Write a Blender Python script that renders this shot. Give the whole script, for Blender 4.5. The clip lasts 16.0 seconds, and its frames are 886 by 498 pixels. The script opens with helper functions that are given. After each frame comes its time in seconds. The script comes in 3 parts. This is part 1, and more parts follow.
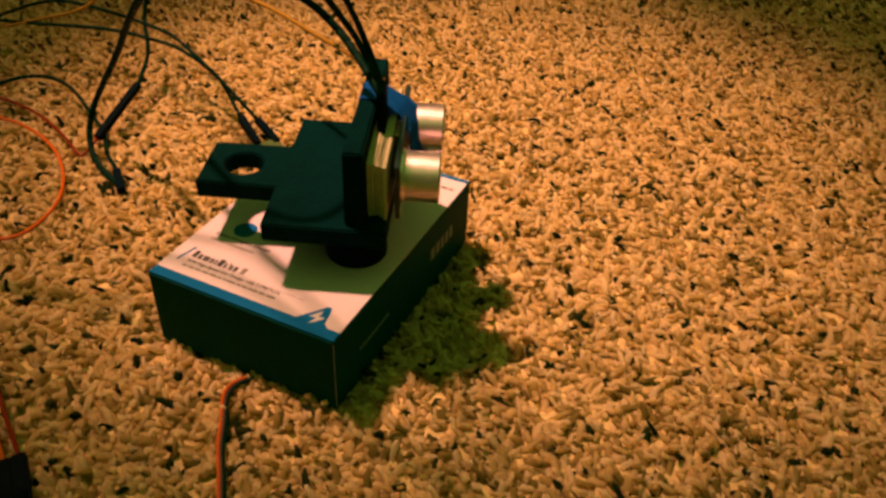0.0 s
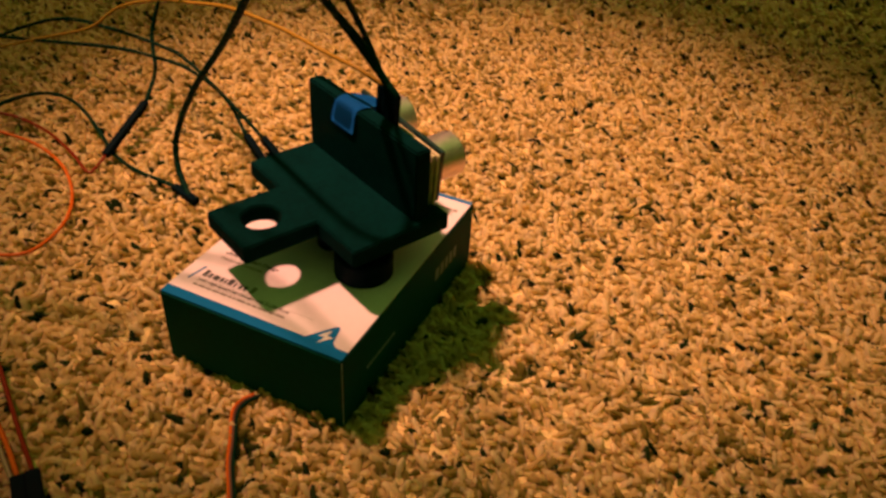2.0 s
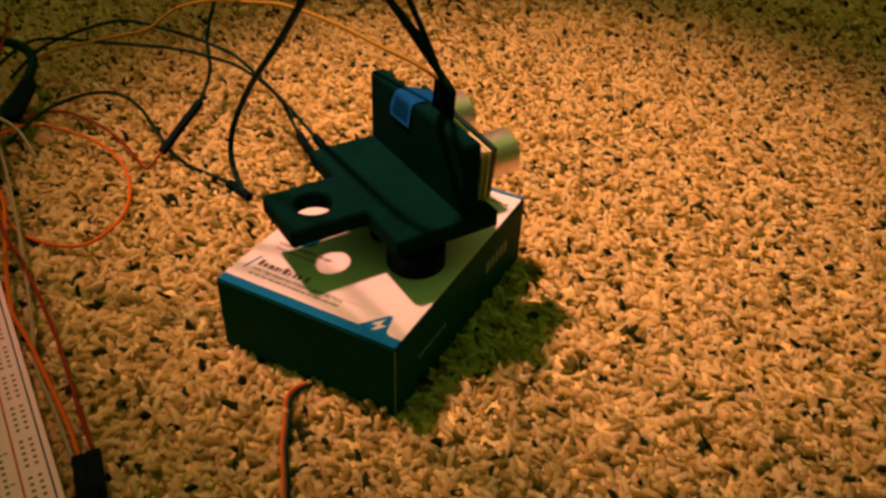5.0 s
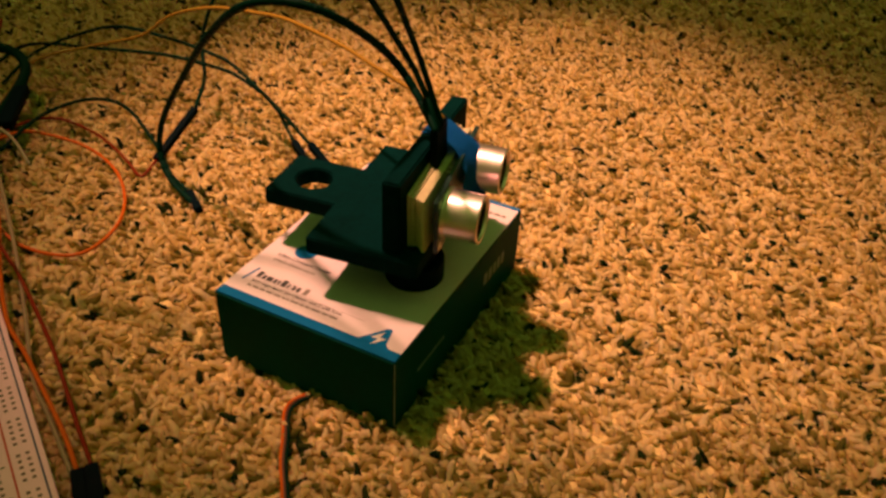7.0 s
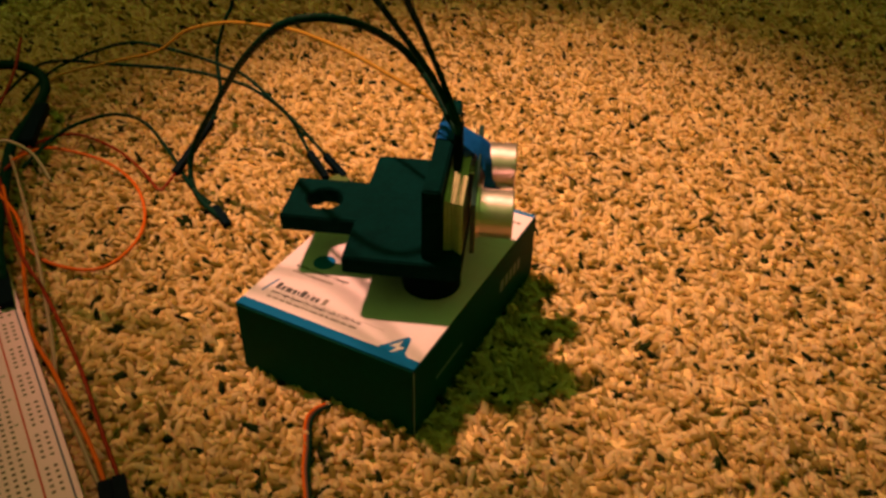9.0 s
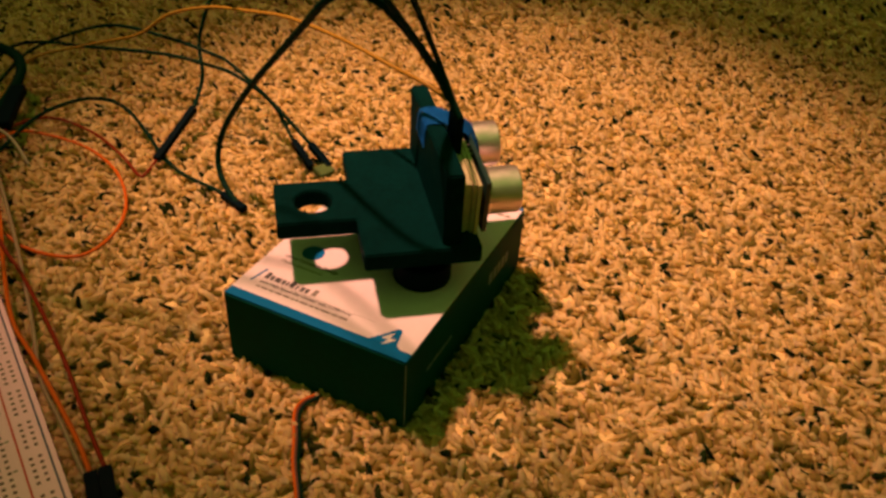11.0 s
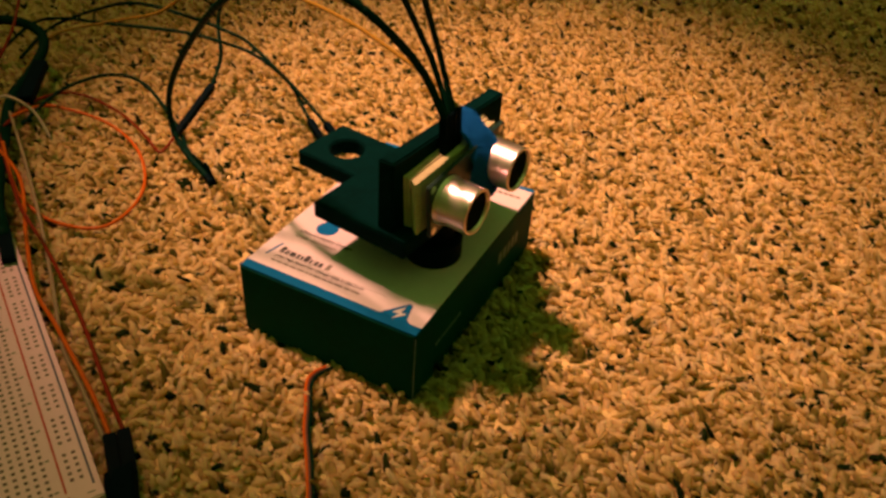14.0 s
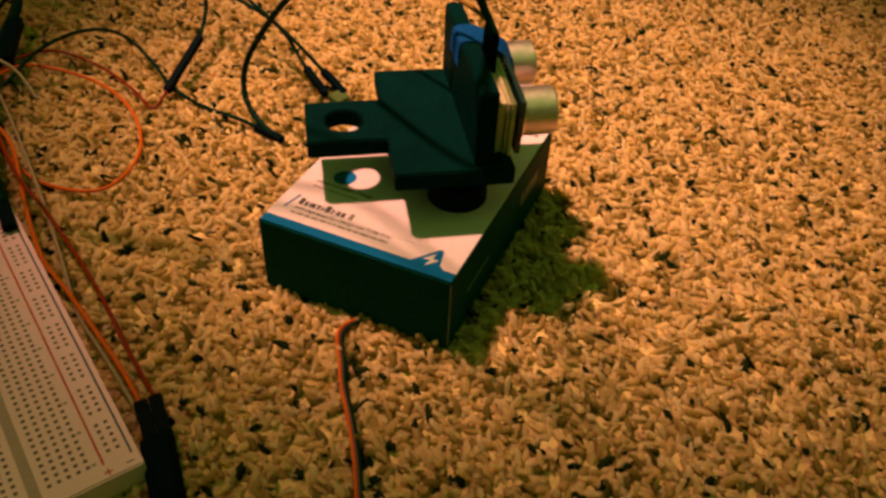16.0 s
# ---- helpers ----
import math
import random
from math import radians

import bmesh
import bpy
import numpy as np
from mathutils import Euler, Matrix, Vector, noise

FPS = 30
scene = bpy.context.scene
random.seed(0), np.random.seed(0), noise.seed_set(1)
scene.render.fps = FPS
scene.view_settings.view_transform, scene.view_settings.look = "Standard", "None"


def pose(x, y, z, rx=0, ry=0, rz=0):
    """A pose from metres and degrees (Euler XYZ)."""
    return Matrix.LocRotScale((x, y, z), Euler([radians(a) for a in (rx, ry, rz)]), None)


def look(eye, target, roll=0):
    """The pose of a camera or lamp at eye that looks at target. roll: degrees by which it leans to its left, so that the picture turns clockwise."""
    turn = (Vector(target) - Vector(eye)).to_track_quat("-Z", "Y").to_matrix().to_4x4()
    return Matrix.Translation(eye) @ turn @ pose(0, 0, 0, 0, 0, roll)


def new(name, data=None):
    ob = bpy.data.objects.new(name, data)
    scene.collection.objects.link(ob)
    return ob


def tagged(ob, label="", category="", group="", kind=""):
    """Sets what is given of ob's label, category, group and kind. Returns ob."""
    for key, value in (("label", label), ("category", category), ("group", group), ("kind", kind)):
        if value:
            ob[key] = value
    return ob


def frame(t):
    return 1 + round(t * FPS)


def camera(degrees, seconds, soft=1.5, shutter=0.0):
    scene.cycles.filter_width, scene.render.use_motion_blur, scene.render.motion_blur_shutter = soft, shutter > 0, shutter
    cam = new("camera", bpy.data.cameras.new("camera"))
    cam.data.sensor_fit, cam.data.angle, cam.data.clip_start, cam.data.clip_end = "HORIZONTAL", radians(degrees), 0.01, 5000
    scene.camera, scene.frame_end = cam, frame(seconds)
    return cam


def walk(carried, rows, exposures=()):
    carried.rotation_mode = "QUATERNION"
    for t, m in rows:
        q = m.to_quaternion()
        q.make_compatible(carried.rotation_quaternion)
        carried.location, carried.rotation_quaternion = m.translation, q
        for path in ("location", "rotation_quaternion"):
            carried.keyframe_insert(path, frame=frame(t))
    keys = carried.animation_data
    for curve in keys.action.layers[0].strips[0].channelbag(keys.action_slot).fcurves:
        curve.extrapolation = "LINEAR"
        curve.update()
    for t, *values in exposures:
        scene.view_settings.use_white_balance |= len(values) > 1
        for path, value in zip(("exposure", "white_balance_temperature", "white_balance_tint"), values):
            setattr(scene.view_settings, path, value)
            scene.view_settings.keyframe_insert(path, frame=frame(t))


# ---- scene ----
import functools

# The camera: seconds, place in metres, yaw, pitch, roll.
cam = camera(56.36, 16.0, soft=2.9)
PATH = [
    (0.0, 0.0990, -0.1471, 0.2030, 23.88, -37.85, 2.83),
    (0.3, 0.0941, -0.1473, 0.1998, 22.05, -38.50, 3.24),
    (0.5, 0.0908, -0.1475, 0.1977, 22.46, -38.94, 3.51),
    (0.6, 0.0907, -0.1479, 0.1987, 22.40, -38.86, 3.35),
    (0.8, 0.0906, -0.1486, 0.2006, 24.88, -38.70, 3.03),
    (1.0, 0.0905, -0.1493, 0.2026, 25.35, -38.54, 2.71),
    (1.5, 0.0926, -0.1496, 0.2047, 24.81, -37.83, 3.37),
    (2.0, 0.0963, -0.1517, 0.2095, 23.33, -37.07, 3.61),
    (2.5, 0.0963, -0.1512, 0.2091, 23.35, -36.90, 3.53),
    (3.0, 0.0904, -0.1484, 0.2027, 22.77, -37.17, 3.39),
    (3.5, 0.0921, -0.1538, 0.2024, 24.37, -37.46, 3.87),
    (4.0, 0.0941, -0.1553, 0.2029, 26.50, -37.64, 2.52),
    (4.2, 0.0953, -0.1559, 0.2026, 27.01, -37.11, 1.91),
    (6.5, 0.0920, -0.1598, 0.2090, 26.31, -36.14, 2.47),
    (7.0, 0.0902, -0.1585, 0.2079, 25.62, -36.27, 2.97),
    (7.5, 0.0884, -0.1571, 0.2073, 25.26, -36.04, 2.44),
    (8.0, 0.0906, -0.1591, 0.2088, 26.32, -35.86, 1.41),
    (8.5, 0.0910, -0.1596, 0.2086, 27.27, -36.35, 1.09),
    (9.0, 0.0906, -0.1600, 0.2108, 26.96, -36.03, 1.08),
    (9.2, 0.0895, -0.1583, 0.2109, 26.96, -36.23, 0.71),
    (11.3, 0.0828, -0.1650, 0.2105, 23.81, -36.67, 3.97),
    (11.5, 0.0829, -0.1663, 0.2093, 24.02, -37.20, 4.17),
    (12.0, 0.0835, -0.1668, 0.2103, 24.37, -37.65, 4.01),
    (12.5, 0.0845, -0.1682, 0.2104, 24.55, -37.35, 4.03),
    (13.0, 0.0840, -0.1674, 0.2103, 24.73, -37.19, 3.83),
    (13.5, 0.0863, -0.1685, 0.2108, 24.98, -37.38, 4.16),
    (14.0, 0.0861, -0.1691, 0.2123, 25.03, -37.60, 4.27),
    (14.5, 0.0861, -0.1705, 0.2106, 25.07, -38.05, 4.14),
    (14.8, 0.0811, -0.1681, 0.2072, 24.61, -38.18, 3.80),
    (15.0, 0.0757, -0.1719, 0.2082, 24.57, -38.33, 3.86),
    (15.2, 0.0730, -0.1828, 0.2127, 25.70, -38.46, 2.67),
    (15.3, 0.0719, -0.1812, 0.2115, 26.26, -38.71, 2.69),
    (15.5, 0.0688, -0.1765, 0.2078, 24.40, -39.45, 2.78),
    (16.0, 0.0665, -0.1723, 0.2032, 22.09, -40.76, 3.08),
]
walk(cam, [(t, pose(x, y, z, 90 + p, 0, w) @ pose(0, 0, 0, 0, 0, r)) for t, x, y, z, w, p, r in PATH])

# ---- light: one warm lamp high on the far left, an added red fill, dim green room light ----
scene.view_settings.exposure = 0.0
world = bpy.data.worlds.new("room_light")
scene.world = world
world.use_nodes = True
world.node_tree.nodes["Background"].inputs[0].default_value = (0.38, 0.68, 0.09, 1)
world.node_tree.nodes["Background"].inputs[1].default_value = 0.43

LAMP_AT, LAMP_AIM = (-0.53, 0.092, 1.23), (-0.036, 0.172, 0.0)


def aimed_spot(at, energy, colour, size, cone):
    data = bpy.data.lights.new("lamp_or_fill", "SPOT")
    data.energy, data.color, data.shadow_soft_size = energy, colour, size
    data.spot_size, data.spot_blend = radians(cone), 1.0
    new("lamp_or_fill", data).matrix_world = look(at, LAMP_AIM)


# The ceiling lamp's strong bulb; its narrow cone imitates vignetting at the view's edges.
aimed_spot(LAMP_AT, 160, (1.0, 0.43, 0.26), 0.03, 22)
# Added weak, redder fill close beside it, to tint the darkened edges.
aimed_spot((-0.505, 0.092, 1.235), 14, (1.0, 0.20, 0.20), 0.05, 44)


# ---- materials ----
def material(name, colour, rough=0.6, metal=0.0, spec=0.5, scale=200.0, vary=0.15, bump=0.1, depth=0.0003, island=0.0):
    """A surface with grain and stains at two scales, relief, and a spread from island to island."""
    m = bpy.data.materials.new(name)
    m.use_nodes = True
    n, l = m.node_tree.nodes, m.node_tree.links
    b = n["Principled BSDF"]
    b.inputs["Roughness"].default_value, b.inputs["Metallic"].default_value = rough, metal
    b.inputs["Specular IOR Level"].default_value = spec
    co = n.new("ShaderNodeTexCoord")
    fine, wide = n.new("ShaderNodeTexNoise"), n.new("ShaderNodeTexNoise")
    fine.inputs["Scale"].default_value, fine.inputs["Detail"].default_value = scale * 6, 4
    wide.inputs["Scale"].default_value, wide.inputs["Detail"].default_value = scale, 3
    l.new(co.outputs["Object"], fine.inputs["Vector"])
    l.new(co.outputs["Object"], wide.inputs["Vector"])
    both = n.new("ShaderNodeMath")
    both.operation = "ADD"
    l.new(fine.outputs["Fac"], both.inputs[0])
    l.new(wide.outputs["Fac"], both.inputs[1])
    value = both.outputs[0]
    span = n.new("ShaderNodeMapRange")
    span.inputs["From Min"].default_value, span.inputs["From Max"].default_value = 0.6, 1.4
    span.inputs["To Min"].default_value, span.inputs["To Max"].default_value = 1 - vary, 1 + vary
    l.new(value, span.inputs["Value"])
    tone = span.outputs["Result"]
    if island:
        geo, mul, sp = n.new("ShaderNodeNewGeometry"), n.new("ShaderNodeMath"), n.new("ShaderNodeMapRange")
        sp.inputs["To Min"].default_value, sp.inputs["To Max"].default_value = 1 - island, 1 + island
        mul.operation = "MULTIPLY"
        l.new(geo.outputs["Random Per Island"], sp.inputs["Value"])
        l.new(tone, mul.inputs[0])
        l.new(sp.outputs["Result"], mul.inputs[1])
        tone = mul.outputs[0]
    hue = n.new("ShaderNodeHueSaturation")
    hue.inputs["Color"].default_value = (*colour, 1)
    l.new(tone, hue.inputs["Value"])
    l.new(hue.outputs["Color"], b.inputs["Base Color"])
    rr = n.new("ShaderNodeMapRange")
    rr.inputs["To Min"].default_value, rr.inputs["To Max"].default_value = rough * 0.8, min(1, rough * 1.2)
    l.new(wide.outputs["Fac"], rr.inputs["Value"])
    l.new(rr.outputs["Result"], b.inputs["Roughness"])
    if bump:
        bp = n.new("ShaderNodeBump")
        bp.inputs["Strength"].default_value, bp.inputs["Distance"].default_value = bump, depth
        l.new(fine.outputs["Fac"], bp.inputs["Height"])
        l.new(bp.outputs["Normal"], b.inputs["Normal"])
    return m


def glowing(name, colour, strength):
    m = bpy.data.materials.new(name)
    m.use_nodes = True
    b = m.node_tree.nodes["Principled BSDF"]
    b.inputs["Base Color"].default_value = (*colour, 1)
    b.inputs["Emission Color"].default_value = (*colour, 1)
    b.inputs["Emission Strength"].default_value = strength
    return m


def yarn_material():
    """Cut-pile yarn: cream, tan and a few dark flecks, told apart tuft by tuft."""
    m = material("yarn", (0.5, 0.4, 0.25), 0.95, 0, 0.1, 900, 0.14, 0.3, 0.0004)
    n, l = m.node_tree.nodes, m.node_tree.links
    geo, ramp = n.new("ShaderNodeNewGeometry"), n.new("ShaderNodeValToRGB")
    stops = [(0.0, (0.015, 0.04, 0.01)), (0.045, (0.04, 0.08, 0.018)), (0.06, (0.27, 0.25, 0.05)), (0.15, (0.50, 0.41, 0.12)), (0.30, (0.74, 0.62, 0.27)), (0.55, (0.88, 0.76, 0.40)), (1.0, (0.97, 0.88, 0.58))]
    while len(ramp.color_ramp.elements) < len(stops):
        ramp.color_ramp.elements.new(0.5)
    for e, (p, c) in zip(ramp.color_ramp.elements, stops):
        e.position, e.color = p, (*c, 1)
    l.new(geo.outputs["Random Per Island"], ramp.inputs["Fac"])
    hue = next(x for x in n if x.type == "HUE_SAT")
    l.new(ramp.outputs["Color"], hue.inputs["Color"])
    # Light seeps through the thin yarn.
    thin, mix, out = n.new("ShaderNodeBsdfTranslucent"), n.new("ShaderNodeMixShader"), n["Material Output"]
    l.new(hue.outputs["Color"], thin.inputs["Color"])
    mix.inputs[0].default_value = 0.7
    l.new(n["Principled BSDF"].outputs[0], mix.inputs[1])
    l.new(thin.outputs[0], mix.inputs[2])
    l.new(mix.outputs[0], out.inputs["Surface"])
    return m


M = {
    "yarn": yarn_material(),
    "backing": material("carpet_backing", (0.62, 0.50, 0.22), 0.95, 0, 0.1, 300, 0.4, 0.5, 0.001),
    "wall": material("wall_paint", (0.55, 0.5, 0.42), 0.8, 0, 0.3, 12, 0.06, 0.05),
    "card_white": material("printed_white_card", (0.68, 0.63, 0.70), 0.5, 0, 0.2, 60, 0.04, 0.03, 0.0001),
    "card_blue": material("printed_blue_card", (0.002, 0.13, 0.36), 0.5, 0, 0.06, 60, 0.08, 0.03, 0.0001),
    "card_navy": material("printed_navy_card", (0.0004, 0.050, 0.045), 0.6, 0, 0.03, 60, 0.15, 0.04, 0.0001),
    "card_edge": material("worn_card_edge", (0.25, 0.32, 0.36), 0.6, 0, 0.3, 300, 0.4, 0.1, 0.0001),
    "ink": material("dark_grey_ink", (0.035, 0.04, 0.045), 0.5, 0, 0.3, 300, 0.1, 0),
    "ink_grey": material("light_grey_ink", (0.20, 0.19, 0.18), 0.5, 0, 0.3, 300, 0.1, 0),
    "ink_white": material("white_ink", (0.6, 0.62, 0.62), 0.5, 0, 0.3, 300, 0.05, 0),
    "ink_pale": material("pale_teal_ink", (0.10, 0.19, 0.19), 0.5, 0, 0.3, 300, 0.05, 0),
    "print_black": material("black_printed_plastic", (0.0004, 0.0155, 0.0155), 0.65, 0, 0.015, 90, 0.3, 0.25, 0.0002),
    "black_plastic": material("black_moulded_plastic", (0.0003, 0.006, 0.010), 0.6, 0, 0.03, 250, 0.2, 0.08, 0.0001),
    "black_wire": material("black_wire_sleeve", (0.0006, 0.020, 0.012), 0.6, 0, 0.04, 300, 0.2, 0.05, 0.0001),
    "orange_wire": material("orange_wire_sleeve", (0.52, 0.11, 0.008), 0.4, 0, 0.12, 300, 0.12, 0.03, 0.0001),
    "yellow_wire": material("yellow_wire_sleeve", (0.27, 0.165, 0.02), 0.42, 0, 0.12, 300, 0.12, 0.03, 0.0001),
    "red_wire": material("dark_red_wire_sleeve", (0.17, 0.018, 0.004), 0.42, 0, 0.12, 300, 0.12, 0.03, 0.0001),
    "brown_wire": material("brown_wire_sleeve", (0.08, 0.03, 0.012), 0.45, 0, 0.5, 300, 0.12, 0.03, 0.0001),
    "grey_wire": material("grey_wire_sleeve", (0.26, 0.21, 0.13), 0.45, 0, 0.5, 300, 0.12, 0.03, 0.0001),
    "white_wire": material("white_wire_sleeve", (0.36, 0.32, 0.24), 0.45, 0, 0.5, 300, 0.08, 0.03, 0.0001),
    "aluminium": material("brushed_aluminium", (0.98, 0.80, 0.88), 0.36, 1.0, 0.5, 400, 0.04, 0.004, 0.00003),
    "mesh": material("dark_wire_mesh", (0.002, 0.006, 0.005), 0.8, 0.0, 0.03, 900, 0.5, 0.8, 0.0006),
    "pcb": material("dark_green_board", (0.012, 0.035, 0.02), 0.35, 0, 0.5, 300, 0.2, 0.05, 0.0001),
    "pcb_blue": material("dark_teal_board", (0.006, 0.03, 0.03), 0.35, 0, 0.5, 200, 0.25, 0.05, 0.0001),
    "solder": material("solder", (0.7, 0.68, 0.62), 0.3, 1.0, 0.5, 600, 0.1, 0.1, 0.0001),
    "cardboard": material("pale_layered_card", (0.52, 0.5, 0.3), 0.85, 0, 0.2, 250, 0.2, 0.3, 0.0003),
    "tape": material("blue_crepe_tape", (0.006, 0.12, 0.46), 0.8, 0, 0.06, 260, 0.12, 0.6, 0.0006),
    "breadboard": material("white_breadboard_plastic", (0.88, 0.62, 0.80), 0.5, 0, 0.4, 120, 0.04, 0.03, 0.0001),
    "groove": material("painted_groove_shade", (0.44, 0.33, 0.36), 0.6, 0, 0.3, 200, 0.1, 0.03, 0.0001),
    "socket": material("painted_socket_shade", (0.12, 0.085, 0.075), 0.6, 0.2, 0.4, 500, 0.2, 0),
    "line_red": material("red_printed_line", (0.5, 0.05, 0.02), 0.5, 0, 0.3, 300, 0.1, 0),
    "line_blue": material("blue_printed_line", (0.02, 0.06, 0.14), 0.5, 0, 0.3, 300, 0.1, 0),
    "plug_green": material("dull_green_plastic", (0.06, 0.11, 0.03), 0.5, 0, 0.2, 300, 0.15, 0.05, 0.0001),
    "led": glowing("green_led", (0.15, 1.0, 0.12), 12.0),
}


# ---- shape helpers; all sizes in millimetres ----
MM = 0.001


def finish(bm, name, mat, smooth=False):
    me = bpy.data.meshes.new(name)
    if smooth:
        for f in bm.faces:
            f.smooth = True
    bm.normal_update()
    bm.to_mesh(me)
    bm.free()
    me.materials.append(M[mat])
    return me


def part(name, bm, mat, parent=None, label="", at=None, smooth=False):
    ob = new(name, finish(bm, name, mat, smooth))
    if parent is not None:
        ob.parent = parent
    if at is not None:
        ob.matrix_basis = at
    return tagged(ob, label)


def thing(name, label, category, at=None, group="", kind=""):
    ob = new(name)
    if at is not None:
        ob.matrix_basis = at
    return tagged(ob, label, category, group, kind)


def mm(x, y, z, rx=0, ry=0, rz=0):
    return pose(x * MM, y * MM, z * MM, rx, ry, rz)


def box(x0, x1, y0, y1, z0, z1, bevel=0.3, bm=None, m=None):
    """A box with rounded edges."""
    own = bmesh.new()
    bmesh.ops.create_cube(own, size=1)
    for v in own.verts:
        v.co = Vector(((x0 + x1) / 2 + v.co.x * (x1 - x0), (y0 + y1) / 2 + v.co.y * (y1 - y0), (z0 + z1) / 2 + v.co.z * (z1 - z0))) * MM
    if bevel:
        bmesh.ops.bevel(own, geom=list(own.edges), offset=bevel * MM, segments=2, affect="EDGES", clamp_overlap=True)
    if m is not None:
        own.transform(m)
    return joined(bm, own)


def joined(bm, own):
    if bm is None:
        return own
    me = bpy.data.meshes.new("join")
    own.to_mesh(me)
    own.free()
    bm.from_mesh(me)
    bpy.data.meshes.remove(me)
    return bm


def prism(outline, z0, z1, bevel=0.3, holes=(), bm=None, m=None):
    """A plate of the given outline; round holes (x, y, radius) go through it."""
    own = bmesh.new()
    rings = [[Vector((x, y, 0)) for x, y in outline]]
    for x, y, r in holes:
        rings.append([Vector((x + r * math.cos(a), y + r * math.sin(a), 0)) for a in (math.tau * k / 32 for k in range(32))])
    edges = []
    for ring in rings:
        vs = [own.verts.new((p.x * MM, p.y * MM, z0 * MM)) for p in ring]
        edges += [own.edges.new((vs[k], vs[(k + 1) % len(vs)])) for k in range(len(vs))]
    bmesh.ops.triangle_fill(own, edges=edges, use_beauty=True, use_dissolve=False)
    flat = list(own.faces)
    got = bmesh.ops.extrude_face_region(own, geom=flat)
    for v in got["geom"]:
        if isinstance(v, bmesh.types.BMVert):
            v.co.z = z1 * MM
    bmesh.ops.recalc_face_normals(own, faces=list(own.faces))
    if bevel:
        rim = [e for e in own.edges if len(e.link_faces) == 2 and e.calc_face_angle(0) > 0.6]
        bmesh.ops.bevel(own, geom=rim, offset=bevel * MM, segments=2, affect="EDGES", clamp_overlap=True)
    if m is not None:
        own.transform(m)
    return joined(bm, own)


def tube(profile, sides=40, bm=None, m=None):
    """Turned about z from (radius, height) pairs, closed where the radius is 0."""
    own = bmesh.new()
    rings = []
    for r, z in profile:
        rings.append([own.verts.new((0, 0, z * MM))] if r == 0 else [own.verts.new((r * MM * math.cos(math.tau * k / sides), r * MM * math.sin(math.tau * k / sides), z * MM)) for k in range(sides)])
    for a, b in zip(rings, rings[1:]):
        for k in range(sides):
            j = (k + 1) % sides
            if len(a) == 1 and len(b) > 1:
                own.faces.new((a[0], b[k], b[j]))
            elif len(b) == 1 and len(a) > 1:
                own.faces.new((a[k], a[j], b[0]))
            elif len(a) > 1:
                own.faces.new((a[k], a[j], b[j], b[k]))
    bmesh.ops.recalc_face_normals(own, faces=list(own.faces))
    if m is not None:
        own.transform(m)
    return joined(bm, own)


def smooth_line(points, count):
    """Even steps along a curve through the points."""
    p = np.array(points, float)
    q = np.vstack([2 * p[0] - p[1], p, 2 * p[-1] - p[-2]])
    fine = []
    for k in range(1, len(q) - 2):
        for u in np.linspace(0, 1, 12, endpoint=False):
            a, b, c, d = q[k - 1], q[k], q[k + 1], q[k + 2]
            fine.append(0.5 * (2 * b + (c - a) * u + (2 * a - 5 * b + 4 * c - d) * u * u + (3 * b - a - 3 * c + d) * u ** 3))
    fine = np.array(fine + [p[-1]])
    s = np.r_[0, np.cumsum(np.linalg.norm(np.diff(fine, axis=0), axis=1))]
    e = np.linspace(0, s[-1], count)
    return np.stack([np.interp(e, s, fine[:, k]) for k in range(3)], 1)


def wire_mesh(points, radius, sides=10, count=60, bm=None):
    """A round wire along a curve through the points."""
    own = bmesh.new()
    line = [Vector(p) * MM for p in smooth_line(points, count)]
    side = Vector((0.3, 0.2, 1)).normalized()
    rings = []
    for k, p in enumerate(line):
        way = (line[min(k + 1, len(line) - 1)] - line[max(k - 1, 0)]).normalized()
        side = (side - way * side.dot(way)).normalized()
        up = way.cross(side)
        rings.append([own.verts.new(p + radius * MM * (math.cos(math.tau * j / sides) * side + math.sin(math.tau * j / sides) * up)) for j in range(sides)])
    for a, b in zip(rings, rings[1:]):
        for j in range(sides):
            own.faces.new((a[j], a[(j + 1) % sides], b[(j + 1) % sides], b[j]))
    own.faces.new(list(reversed(rings[0])))
    own.faces.new(rings[-1])
    return joined(bm, own)


def between(a, b, roll=0):
    """The pose at a whose z axis points at b (millimetres)."""
    a, b = Vector(a) * MM, Vector(b) * MM
    return Matrix.Translation(a) @ (b - a).to_track_quat("Z", "Y").to_matrix().to_4x4() @ pose(0, 0, 0, 0, 0, roll)


def letters(text, size, mat, name, parent, at, label=""):
    """Flat printed words, 0.1 mm thick, turned into a mesh."""
    cu = bpy.data.curves.new(name, "FONT")
    cu.body, cu.size, cu.extrude = text, size * MM, 0.03 * MM
    cu.offset = 0.022 * size * MM
    tmp = new(name, cu)
    me = bpy.data.meshes.new_from_object(tmp.evaluated_get(bpy.context.evaluated_depsgraph_get()))
    bpy.data.objects.remove(tmp)
    bpy.data.curves.remove(cu)
    me.materials.clear()
    me.materials.append(M[mat])
    ob = new(name, me)
    ob.parent, ob.matrix_basis = parent, at
    return tagged(ob, label)


